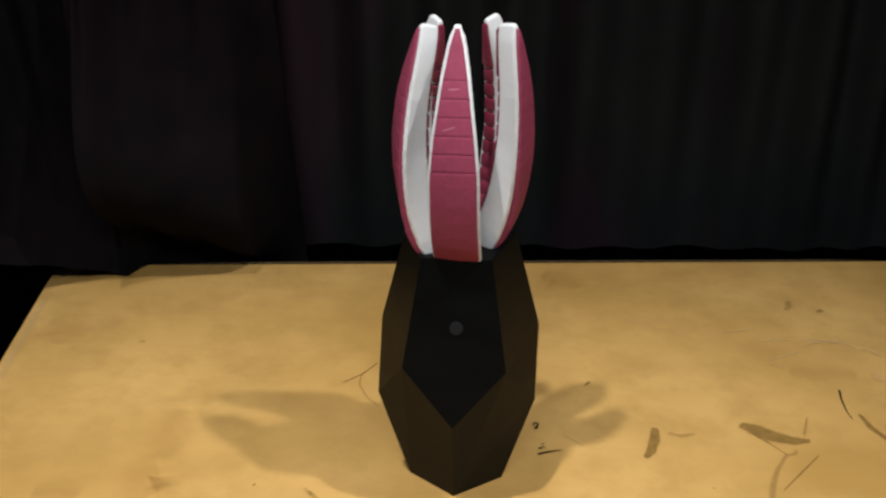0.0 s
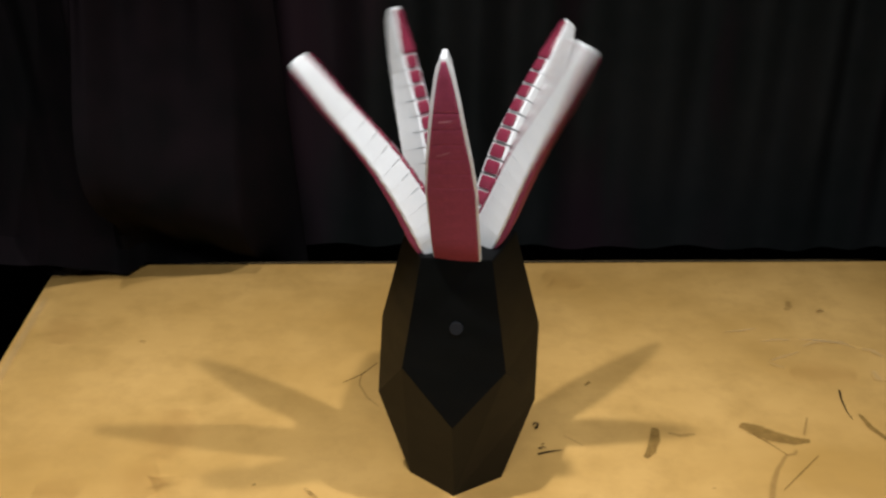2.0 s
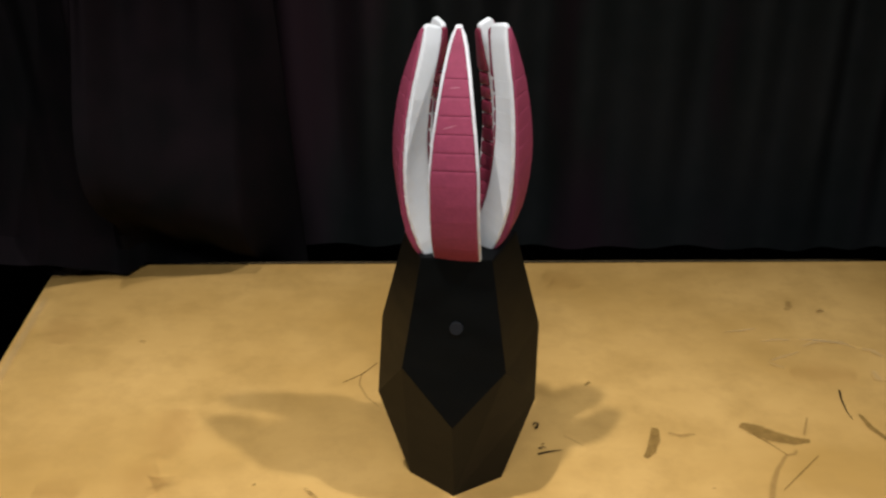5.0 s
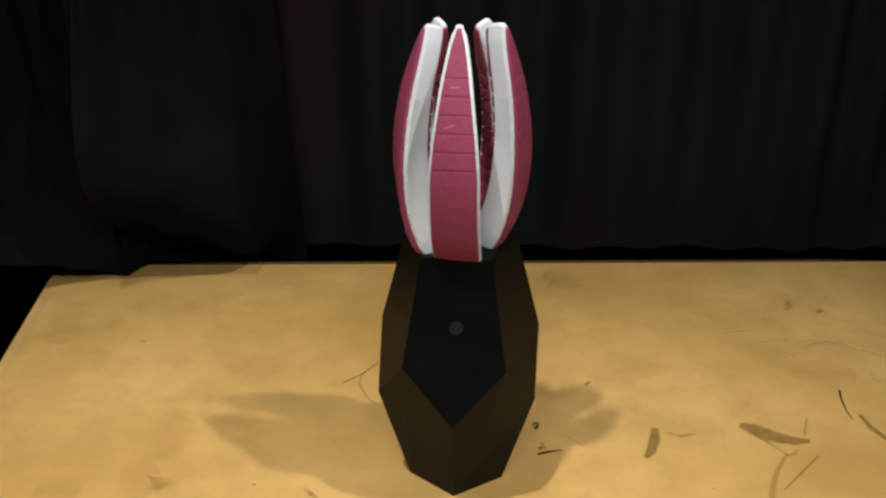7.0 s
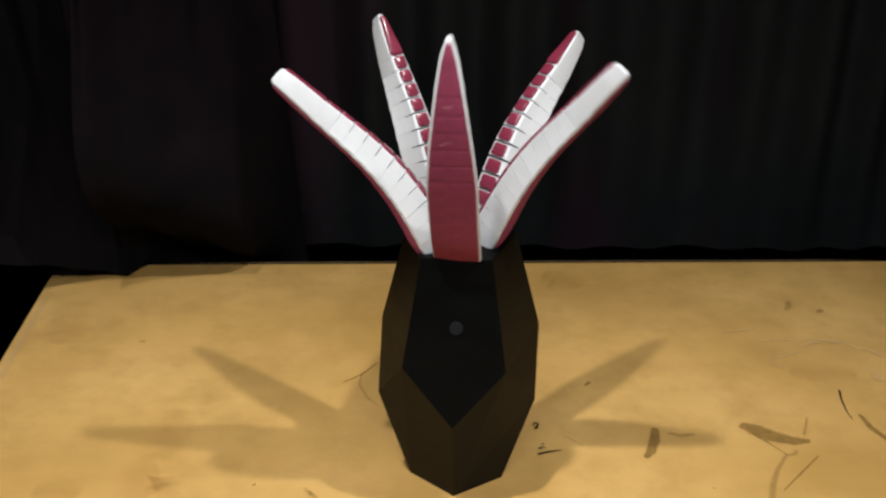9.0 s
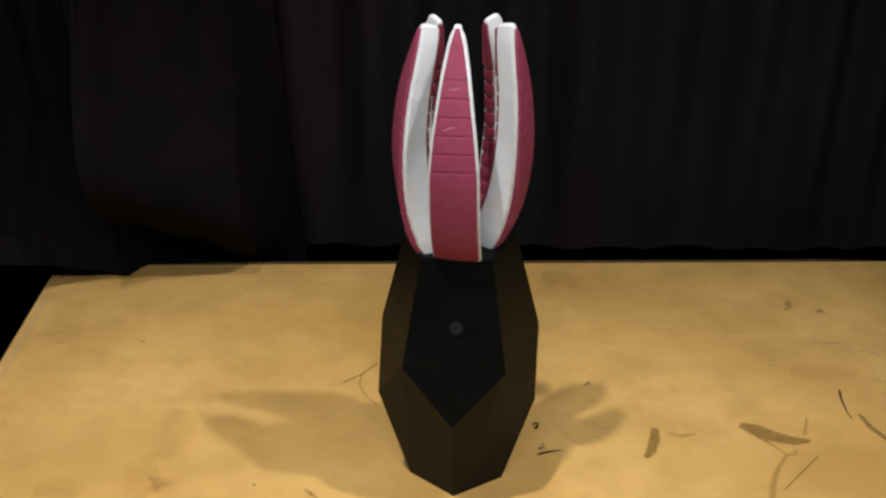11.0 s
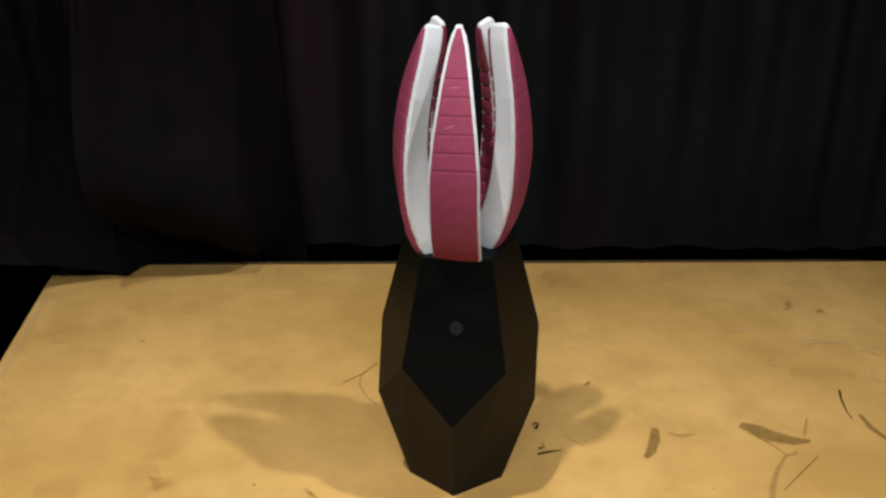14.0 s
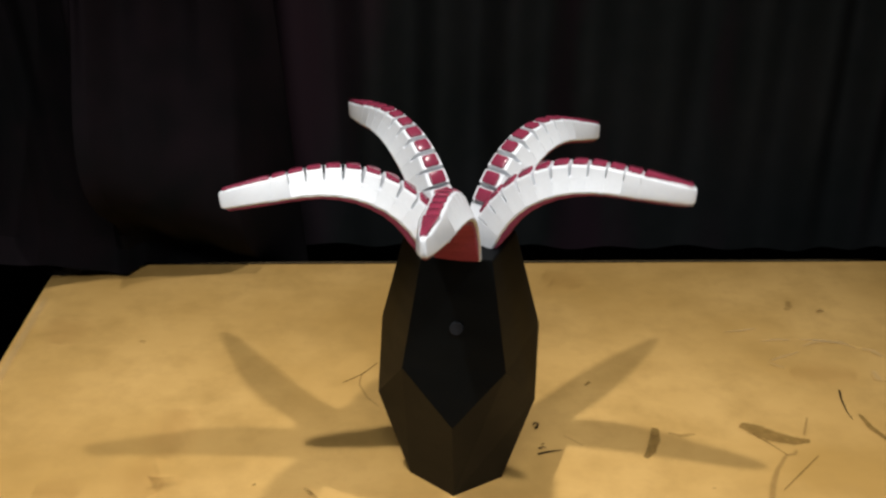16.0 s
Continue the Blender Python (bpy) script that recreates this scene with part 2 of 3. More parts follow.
def ribbon(name, mat, points, widths, seed):
    """A flat mark on the tabletop along a bent line, with an uneven outline; its UV runs from 0 in the middle to 1 at the edge."""
    rnd = random.Random(seed)
    line = []
    for (x0, y0), (x1, y1), w0, w1 in zip(points[:-1], points[1:], widths[:-1], widths[1:]):
        for k in range(6):
            f = k / 6
            line.append((x0 + (x1 - x0) * f, y0 + (y1 - y0) * f, w0 + (w1 - w0) * f))
    line.append((*points[-1], widths[-1]))
    inv = table.matrix_world.inverted()
    bm = bmesh.new()
    layer = bm.loops.layers.uv.new("UVMap")
    rows = []
    count = len(line)
    for i, (x, y, w) in enumerate(line):
        a, b = line[max(0, i - 1)], line[min(count - 1, i + 1)]
        d = Vector((b[0] - a[0], b[1] - a[1], 0)).normalized()
        nrm = Vector((-d.y, d.x, 0))
        w *= 2.2 if mat is M_HAZE else 1.25
        c = Vector((x, y, 0.0003 + 0.00004 * seed))
        end = min(i, count - 1 - i) / (count - 1)
        fade = max(0.0, 1 - end / 0.08)
        row = []
        for u in (-1, -0.5, 0, 0.5, 1):
            j = rnd.uniform(0.88, 1.10) if abs(u) == 1 else 1.0
            row.append((bm.verts.new(inv @ (c + nrm * (u * w * 0.5 * j))), max(abs(u), fade)))
        rows.append(row)
    for r0, r1 in zip(rows[:-1], rows[1:]):
        for k in range(4):
            quad = (r0[k], r0[k + 1], r1[k + 1], r1[k])
            f = bm.faces.new([q[0] for q in quad])
            for loop, q in zip(f.loops, quad):
                loop[layer].uv = (q[1], 0.5)
    return part(name, bm, mat, table)


M_FAINT = stain("faint_brown_mark", (0.26, 0.145, 0.042), 0.30)
M_SCUFF = stain("pale_wood_scuff", (0.70, 0.52, 0.28), 0.5)
M_STAIN = stain("brown_scorch", (0.25, 0.143, 0.034), 0.60, 0.6)
M_HAZE = stain("warm_orange_haze", (0.50, 0.27, 0.075), 0.16, 1.33)
M_PALE = stain("pale_scuff_and_edge", (0.68, 0.50, 0.27), 0.22, 1.3)
M_INK = stain("dark_ink_scratch", (0.035, 0.020, 0.008), 0.92, 0.6)
ribbon("scorch_mark", M_STAIN, [(0.2345, 0.0578), (0.2447, 0.0515), (0.2579, 0.0421), (0.2736, 0.0361), (0.2885, 0.0360)], [0.007, 0.0150, 0.0160, 0.0110, 0.004], 1)
ribbon("scorch_mark", M_STAIN, [(0.1638, 0.0524), (0.1613, 0.0363), (0.1556, 0.0198), (0.1498, 0.0110)], [0.006, 0.009, 0.008, 0.004], 2)
ribbon("ink_scratch", M_INK, [(0.0639, 0.0145), (0.0740, 0.0183), (0.0851, 0.0207)], [0.003, 0.0022, 0.0008], 3)
ribbon("ink_scratch", M_INK, [(0.3332, 0.1106), (0.3305, 0.0952), (0.3298, 0.0770), (0.3316, 0.0658)], [0.0022, 0.0018, 0.0012, 0.0007], 4)
ribbon("scorch_mark", M_STAIN, [(0.3391, 0.0747), (0.3431, 0.0550), (0.3539, 0.0345)], [0.003, 0.0055, 0.004], 5)
ribbon("ink_scratch", M_STAIN, [(0.2897, 0.0178), (0.2703, -.0039), (0.2493, -0.0274)], [0.0012, 0.0016, 0.0012], 6)
ribbon("ink_scratch", M_FAINT, [(0.2945, 0.0705), (0.2835, 0.0410)], [0.002, 0.0035], 7)
ribbon("ink_scratch", M_FAINT, [(0.2732, 0.0237), (0.2697, 0.0175), (0.2627, 0.0159), (0.2516, -0.0021), (0.2437, -0.0194), (0.2388, -0.0355), (0.2370, -0.0450)], [0.003, 0.004, 0.0035, 0.0045, 0.006, 0.006, 0.005], 27)
ribbon("ink_scratch", M_STAIN, [(0.2420, 0.0454), (0.2535, 0.0319), (0.2649, 0.0159)], [0.0012, 0.0014, 0.0008], 8)
ribbon("ink_scratch", M_STAIN, [(-0.1002, 0.1120), (-0.0844, 0.1256), (-0.0706, 0.1459)], [0.0014, 0.0018, 0.0012], 9)
ribbon("ink_scratch", M_FAINT, [(-0.0846, 0.1292), (-0.0851, 0.1096), (-0.0768, 0.0901), (-0.0653, 0.0762)], [0.002, 0.002, 0.0022, 0.0012], 10)
ribbon("ink_scratch", M_STAIN, [(0.0638, 0.0514), (0.0669, 0.0483)], [0.002, 0.003], 11)
ribbon("ink_scratch", M_STAIN, [(0.1114, 0.1116), (0.1170, 0.1178)], [0.002, 0.0032], 12)
ribbon("ink_scratch", M_STAIN, [(0.0674, 0.0270), (0.0711, 0.0279)], [0.0016, 0.002], 13)
ribbon("ink_scratch", M_FAINT, [(0.0867, 0.0394), (0.0952, 0.0320), (0.1028, 0.0255)], [0.001, 0.0014, 0.001], 14)
ribbon("ink_scratch", M_STAIN, [(-0.1567, -0.0285), (-0.1540, -0.0265)], [0.0014, 0.0022], 15)
ribbon("ink_scratch", M_FAINT, [(0.1723, 0.0441), (0.1832, 0.0405), (0.1961, 0.0430)], [0.003, 0.005, 0.003], 16)
ribbon("pale_scuff", M_SCUFF, [(0.2519, 0.2038), (0.2684, 0.2062), (0.2844, 0.2106)], [0.0008, 0.002, 0.0008], 17)
ribbon("pale_scuff", M_SCUFF, [(0.2826, 0.1873), (0.2966, 0.1906), (0.3125, 0.1909)], [0.0008, 0.0022, 0.0008], 18)
ribbon("pale_scuff", M_SCUFF, [(0.3180, 0.1920), (0.3387, 0.1904), (0.3627, 0.1830)], [0.0008, 0.0025, 0.001], 19)
ribbon("ink_scratch", M_FAINT, [(-0.1134, -0.0324), (-0.1078, -0.0403), (-0.1027, -0.0479)], [0.002, 0.004, 0.003], 20)
ribbon("ink_scratch", M_FAINT, [(0.3192, 0.2484), (0.3259, 0.2464)], [0.003, 0.004], 21)
ribbon("ink_scratch", M_FAINT, [(0.3510, 0.2436), (0.3588, 0.2459)], [0.003, 0.004], 22)
ribbon("ink_scratch", M_FAINT, [(0.1954, -0.0257), (0.1988, -0.0256)], [0.002, 0.0025], 23)
ribbon("brown_haze", M_HAZE, [(0.2940, 0.1344), (0.3249, 0.1356), (0.3580, 0.1317)], [0.010, 0.028, 0.012], 31)
ribbon("pale_scuff", M_PALE, [(0.3174, 0.1776), (0.3355, 0.1881), (0.3571, 0.1873), (0.3684, 0.1745)], [0.002, 0.006, 0.005, 0.002], 32)
ribbon("pale_scuff", M_PALE, [(0.2832, 0.1531), (0.2980, 0.1612), (0.3152, 0.1695)], [0.002, 0.005, 0.002], 33)
ribbon("pale_scuff", M_PALE, [(0.3719, 0.1400), (0.3724, 0.1220)], [0.006, 0.009], 34)
ribbon("brown_haze", M_HAZE, [(-0.2295, -0.0145), (-0.2392, -0.0189), (-0.2378, -0.0352), (-0.2305, -0.0438)], [0.02, 0.035, 0.03, 0.02], 35)
ribbon("brown_haze", M_HAZE, [(-0.3888, 0.2158), (-0.368, 0.1911), (-0.3669, 0.1671)], [0.01, 0.03, 0.012], 36)
ribbon("brown_haze", M_HAZE, [(-0.3224, -0.0407), (-0.3049, -0.0384), (-0.2847, -0.0448)], [0.01, 0.024, 0.012], 37)
ribbon("brown_haze", M_HAZE, [(-0.2352, 0.0722), (-0.2335, 0.0385), (-0.2325, -0.0018)], [0.012, 0.03, 0.015], 38)
ribbon("ink_scratch", M_FAINT, [(-0.2946, 0.1756), (-0.2877, 0.1734)], [0.002, 0.003], 39)
ribbon("ink_scratch", M_FAINT, [(-0.1167, -0.031), (-0.109, -0.0409)], [0.003, 0.005], 40)
ribbon("brown_haze", M_HAZE, [(0.0869, 0.3117), (0.1047, 0.3067), (0.1256, 0.2835)], [0.015, 0.035, 0.012], 41)
ribbon("ink_scratch", M_FAINT, [(0.3276, 0.2623), (0.325, 0.2475)], [0.006, 0.008], 42)
ribbon("ink_scratch", M_FAINT, [(0.3493, 0.2422), (0.3572, 0.2442)], [0.006, 0.006], 43)
ribbon("pale_scuff", M_PALE, [(0.3722, 0.1753), (0.3824, 0.1712), (0.3881, 0.1607)], [0.003, 0.008, 0.003], 44)
ribbon("pale_scuff", M_PALE, [(0.2805, 0.1503), (0.2938, 0.1403)], [0.003, 0.004], 45)

ribbon("ink_scratch", M_INK, [(0.0624, 0.0506), (0.0645, 0.0545), (0.0672, 0.0530), (0.0660, 0.0483), (0.0639, 0.0452)], [0.0012, 0.0016, 0.002, 0.0018, 0.0012], 48)
ribbon("ink_scratch", M_INK, [(0.0651, 0.0196), (0.0689, 0.0219), (0.0720, 0.0212)], [0.001, 0.0016, 0.0008], 49)
ribbon("ink_scratch", M_INK, [(0.5006, 0.7000), (0.5059, 0.7001), (0.5074, 0.6901)], [0.001, 0.0016, 0.0014], 50)
# thin pale strips along the left and back edges of the tabletop
ribbon("pale_edge", M_PALE, [(-0.4060, 0.262), (-0.4025, 0.140), (-0.3975, -0.02)], [0.009, 0.011, 0.010], 46)
ribbon("pale_edge", M_PALE, [(-0.30, 0.3275), (0.05, 0.3385), (0.45, 0.3505)], [0.003, 0.004, 0.004], 47)

# black drape whose hem hangs just over the table's back corner
def side_drape():
    hem = [(-0.70, 0.36, -0.10), (-0.56, 0.31, -0.03), (-0.47, 0.272, 0.026), (-0.415, 0.266, 0.027), (-0.386, 0.280, 0.018), (-0.350, 0.297, 0.002), (-0.336, 0.300, 0.0), (-0.322, 0.324, 0.002), (-0.300, 0.350, -0.02), (-0.265, 0.372, -0.04), (-0.230, 0.385, -0.06), (-0.165, 0.41, -0.09)]
    us = [i / (len(hem) - 1) for i in range(len(hem))]
    bm = bmesh.new()
    nu, nv = 200, 90
    sheets = []
    for side in (0, 1):
        g = []
        for j in range(nv + 1):
            v = j / nv
            row = []
            for i in range(nu + 1):
                u = i / nu
                hx, hy, hz = (lerp(u, us, [p[k] for p in hem]) for k in range(3))
                hz += 0.004
                tx, ty, tz = -0.80 + 0.51 * u, 0.435, 1.6
                e = v ** 0.4
                x, y, z = hx + (tx - hx) * v, hy + (ty - hy) * e, hz + (tz - hz) * v
                # a fold that bellies out over the table, with a sharp edge on one side
                belly = v / 0.0875 * math.exp(1 - v / 0.0875)
                edge = min(1.0, max(0.0, (hx + 0.349) / 0.017)) * min(1.0, max(0.0, (-0.165 - hx) / 0.04))
                y -= 0.125 * belly ** 3 * edge
                fold = 0.020 * (1 - 0.9 * edge * min(1.0, belly) ** 4) * math.sin(u * 47 + 2 * noise.noise((u * 3, v * 2, 1))) * min(1, 0.08 + v * 2.5)
                y += fold + 0.012 * noise.noise((u * 6, v * 5, 3)) * min(1, v * 6) + side * 0.0025
                row.append(bm.verts.new((x, y, z)))
            g.append(row)
        sheets.append(g)
    for g in sheets:
        for j in range(nv):
            for i in range(nu):
                bm.faces.new((g[j][i], g[j][i + 1], g[j + 1][i + 1], g[j + 1][i]))
    a, b = sheets
    for j in (0, nv):
        for i in range(nu):
            bm.faces.new((a[j][i], a[j][i + 1], b[j][i + 1], b[j][i]))
    for i in (0, nu):
        for j in range(nv):
            bm.faces.new((a[j][i], a[j + 1][i], b[j + 1][i], b[j][i]))
    return bm


tagged(part("side_curtain", side_drape(), M_DRAPE, None, smooth=True), "black drape with its hem over the table corner, coloured darker against the lamps", "curtain")


# crumpled scrap of cloth on the table's back corner
def cloth_scrap():
    bm = bmesh.new()
    bmesh.ops.create_icosphere(bm, subdivisions=4, radius=1.0)
    for v in bm.verts:
        d = v.co.normalized()
        k = 1 + 0.35 * noise.noise(d * 2.3) + 0.16 * noise.noise(d * 6)
        z = max(-0.35, d.z * k)
        v.co = Vector((d.x * k * 0.020, d.y * k * 0.010, (z + 0.35) * 0.008))
    return bm


scrap = part("cloth_scrap", cloth_scrap(), M_CLOTH, None, smooth=True)
scrap.matrix_world = pose(-0.4010, 0.3120, 0.0, 0, 0, 12)
tagged(scrap, "small crumpled blue-grey cloth scrap on the plywood table", "cloth")


# ---- flower robot ----
flower = new("flower_robot")
tagged(flower, "soft robotic flower with five silicone petals in a black faceted vase", "robot flower")
ROT = radians(-3.83)
R_TOP, R_SHOULDER, R_APEX, R_BASE = 0.0417, 0.0621, 0.0610, 0.0375
Z_TOP, Z_SHOULDER, Z_APEX = 0.2000, 0.1220, 0.0796


def at(r, degrees, z):
    a = radians(degrees) + ROT
    return Vector((r * math.sin(a), -r * math.cos(a), z))


def vase():
    bm = bmesh.new()
    T = [bm.verts.new(at(R_TOP, 36 + 72 * k, Z_TOP)) for k in range(5)]
    S = [bm.verts.new(at(R_SHOULDER, 36 + 72 * k, Z_SHOULDER)) for k in range(5)]
    D = [bm.verts.new(at(R_APEX, 72 * k, Z_APEX)) for k in range(5)]
    B = [bm.verts.new(at(R_BASE, 72 * k, 0.0)) for k in range(5)]
    for k in range(5):
        p = (k - 1) % 5
        bm.faces.new((T[p], S[p], D[k], S[k], T[k]))
        q = (k + 1) % 5
        bm.faces.new((D[k], B[k], B[q], D[q], S[k]))
    bm.faces.new(B[::-1])
    bm.faces.new(T)
    bevel(bm, 0.0012, 2, 0.1)
    return bm


vase_body = part("vase", vase(), M_BLACK, flower, "matt black faceted printed vase", smooth=True)
vase_body.data.set_sharp_from_angle(angle=radians(2))


def disc(bm, centre, normal, r, depth, seg=28):
    q = normal.to_track_quat("Z", "Y").to_matrix()
    rings = []
    for rr, h in ((r, 0.0), (r, depth * 0.7), (r * 0.93, depth)):
        rings.append([centre + q @ Vector((rr * math.cos(2 * math.pi * i / seg), rr * math.sin(2 * math.pi * i / seg), h)) for i in range(seg)])
    loft(bm, rings)


# front sensor button on the front upper facet
c36 = math.cos(radians(36))
ft, fd = at(R_TOP * c36, 0, Z_TOP), at(R_APEX, 0, Z_APEX)
fn = (fd - ft).cross(at(1, 90, 0)).normalized()
if fn.y > 0:
    fn = -fn
bm = bmesh.new()
disc(bm, ft + (fd - ft) * 0.395 + at(1, 90, 0) * 0.001 - fn * 0.0006, fn, 0.0048, 0.0011)
part("sensor_button", bm, M_LENS, vase_body, "round grey sensor button")

# black plate that carries the petals
bm = bmesh.new()
loft(bm, [[at(R_TOP * 0.985, 36 + 72 * k, z) for k in range(5)] for z in (Z_TOP - 0.0005, Z_TOP + 0.0009)])
part("mounting_plate", bm, M_PLATE, flower, "thin dark acrylic plate")

# petals
LENGTH, R_ROOT, Z_ROOT = 0.1665, 0.0295, 0.1988
LEAN, CURL, TAPER, SPREAD = 24.50, -74.57, 0.522, -0.535
CURL_TAPER, CURL_SPREAD = 0.370, -0.012
HINGE = 0.004
SHARES = (0.09, 0.69, 0.22)
COUNT = 10
PIECES = [SHARES[0] * LENGTH] + [SHARES[1] * LENGTH / COUNT] * COUNT + [SHARES[2] * LENGTH]
STATIONS = [1 - 2 * i / 10 for i in range(COUNT + 1)]
weights = [1 + TAPER * v + SPREAD * (v * v - 0.4) for v in STATIONS]
WEIGHTS = [w / sum(weights) for w in weights]


def width(s):
    return lerp(s / LENGTH, [0, .40, .55, .7, .82, .93, 1], [.0339, .0346, .0304, .0240, .0186, .0124, .0056])


def thick(s):
    return lerp(s / LENGTH, [0, .1, .45, .8, 1], [.0203, .0205, .0186, .0154, .0127])


def draft(s):
    return lerp(s / LENGTH, [0, .5, .78, .92, 1], [.64, .43, .60, .74, .86])


def section(s, z, y0=0.0, trim=0.0, low=0.0, r=0.0022, tall=1.0, zin=0.0):
    """Cross-section at s along the petal: wide outer face at y0, narrow inner face; zin shifts the inner side along z."""
    w, h = width(s) - 2 * trim, thick(s) * tall - low
    wi = w * (1 + (draft(s) - 1) * tall)
    pts = []
    for k, (cx, cy, a0) in enumerate([(-w / 2, y0, 180), (w / 2, y0, 270), (wi / 2, h, 0), (-wi / 2, h, 90)]):
        rr = min(r, 0.3 * wi)
        sx, sy = (1 if cx < 0 else -1), (1 if k < 2 else -1)
        for j in range(6):
            a = radians(a0 + 18 * j)
            x, y = cx + sx * rr + rr * math.cos(a), cy + sy * rr + rr * math.sin(a)
            pts.append((x, y, z + zin * max(0.0, (y - y0) / (h - y0))))
    return pts


def chamber(s, l, first=False, last=False):
    """White chamber block, hinged along its outer skin, with a slightly recessed neck that links it to the next one."""
    bm = bmesh.new()
    cut = 0.00030
    rings = []
    if first:
        rings.append([(x, y - 0.0004, z) for x, y, z in section(s, -0.004)])
        rings.append(section(s, 0.0))
    else:
        rings.append(section(s, 0.0, zin=cut))
    if last:
        for f in (0.2, 0.4, 0.6, 0.8):
            rings.append(section(s + f * l, f * l))
        rings.append(section(s + l, l - 0.0032))
        rings.append(section(s + l, l - 0.0016, y0=0.0004, trim=0.0003, low=0.0004))
        rings.append(section(s + l, l - 0.0006, y0=0.0012, trim=0.0008, low=0.0012))
        rings.append(section(s + l, l, y0=0.0026, trim=0.0016, low=0.0026, r=0.0011))
    else:
        rings.append(section(s + l, l, zin=-cut))
    loft(bm, rings)
    if not last:
        n = 0.0034
        loft(bm, [section(s + l - n, l - n, y0=0.0006, trim=0.0001, tall=0.60, r=0.0006), section(s + l + n, l + n, y0=0.0006, trim=0.0001, tall=0.60, r=0.0006)])
    return bm


def inset(s):
    return lerp(s / LENGTH, [0, .4, 1], [.0014, .0018, .0026])


def skin_depth(s):
    return lerp(s / LENGTH, [0, .05, .12, .25, .6, .9, 1], [.0008, .0030, .0046, .0036, .0019, .0020, .0015])


def slab_ring(w, z, depth):
    """Outline of the outer skin, w wide and a few millimetres thick, with rounded long edges and a slight crown, at z along the piece."""
    c = min(0.0014, 0.3 * w, 0.6 * depth)
    half = [(w / 2, 0.0008), (w / 2, -depth + c), (w / 2 - 0.13 * c, -depth + 0.5 * c), (w / 2 - 0.5 * c, -depth + 0.13 * c), (w / 2 - c, -depth), (w / 6, -depth - 0.012 * w)]
    return [(-x, y, z) for x, y in half] + [(x, y, z) for x, y in half[::-1]]


def skin_plate(s, z0, z1, soft, low0, low1, end_w=None, tongue=False, sag=0.0):
    """Crimson outer skin of one piece: a slab with rounded long edges, its ends lowered where the skin is ribbed."""
    bm = bmesh.new()
    rings = []
    span = z1 - z0
    k = min(0.2, soft / span)
    for f, d in ((0, low0), (k * 0.45, low0 * 0.35), (k, 0), (0.33, 0), (0.66, 0), (1 - k, 0), (1 - k * 0.45, low1 * 0.35), (1, low1)):
        z = z0 + f * span
        w = max(0.0016, width(s + z) - 2 * inset(s + z))
        if end_w is not None and f == 1:
            w = end_w
        rings.append(slab_ring(w, z, skin_depth(s + z) - d - sag * (2 * f - 1) ** 2))
    loft(bm, rings)
    if tongue:
        # thinner flap under the next plate, so that the groove between them stays crimson
        rings = []
        for z in (z1 - 0.002, z1 + 0.0015):
            w = width(s + z) - 2 * inset(s + z) - 0.0004
            rings.append(slab_ring(w, z, skin_depth(s + z) - 0.0007))
        loft(bm, rings)
    return bm


def pad_block(s, z0, z1, w0, w1, r0, r1, proud=0.0018):
    """Crimson pad with rounded corners on the inner face, between z0 and z1."""
    bm = bmesh.new()
    outline = []
    for cx, cz, rr, a0 in ((w0 / 2 - r0, z0 + r0, r0, 270), (w1 / 2 - r1, z1 - r1, r1, 0), (-w1 / 2 + r1, z1 - r1, r1, 90), (-w0 / 2 + r0, z0 + r0, r0, 180)):
        for j in range(5):
            a = radians(a0 + 22.5 * j)
            outline.append((cx + rr * math.cos(a), cz + rr * math.sin(a)))
    mz = (z0 + z1) / 2
    rings = []
    for grow, y in ((1.0, -0.0012), (1.0, proud * 0.45), (0.95, proud * 0.85), (0.86, proud)):
        rings.append([(x * grow, thick(s + z) + y, mz + (z - mz) * grow) for x, z in outline])
    loft(bm, rings)
    return bm


PIECE_MESH = []
s = 0.0
for i, l in enumerate(PIECES):
    first, last = i == 0, i == len(PIECES) - 1
    white = finish(chamber(s, l, first, last), "chamber", M_WHITE, True)
    ribbed = i >= 5 and not last
    wp = width(s + l / 2) * draft(s + l / 2)
    if last:
        skin = skin_plate(s, 0.0, l - 0.0035, 0.0016, 0.00026, 0.0009, end_w=0.0034)
        pad = pad_block(s, 0.0008, l * 0.93, width(s) * draft(s) * 0.84, 0.0044, 0.0020, 0.0018)
    elif first:
        skin = skin_plate(s, -0.0005, l + 0.0012, 0.0004, 0.0, 0.0, sag=0.0002)
        pad = None
    else:
        lap = 0.0 if ribbed else 0.0012
        groove = 0.0002 if i == 5 else 0.00026
        skin = skin_plate(s, -lap, l + lap, 0.0016 if ribbed else 0.0004, groove if ribbed else 0.0, 0.00026 if ribbed else 0.0, tongue=ribbed, sag=0.0 if ribbed else 0.00018)
        pad = pad_block(s, l * 0.07, l * 0.93, wp * 0.68, wp * 0.66, 0.0018, 0.0018)
    skin = finish(skin, "outer_skin", M_RED, True)
    pad = finish(pad, "inner_pad", M_PAD, True) if pad else None
    PIECE_MESH.append((white, skin, pad))
    s += l

AZIMUTH = {"west": -84.53, "east": 77.67, "north_west": -143.62, "north_east": 145.63, "front": -4.96}
GROWN = {"west": 0.994, "east": 0.973, "north_west": 0.935, "north_east": 0.948, "front": 0.985}
OFFSET = {"west": (0.0070, -0.0083, -0.0046), "east": (-0.0018, 0.0066, 0.0009), "north_west": (-0.0004, -0.0027, 0.0020), "north_east": (0.0043, -0.0022, 0.0015), "front": (0.0025, -0.0038, 0.0021)}
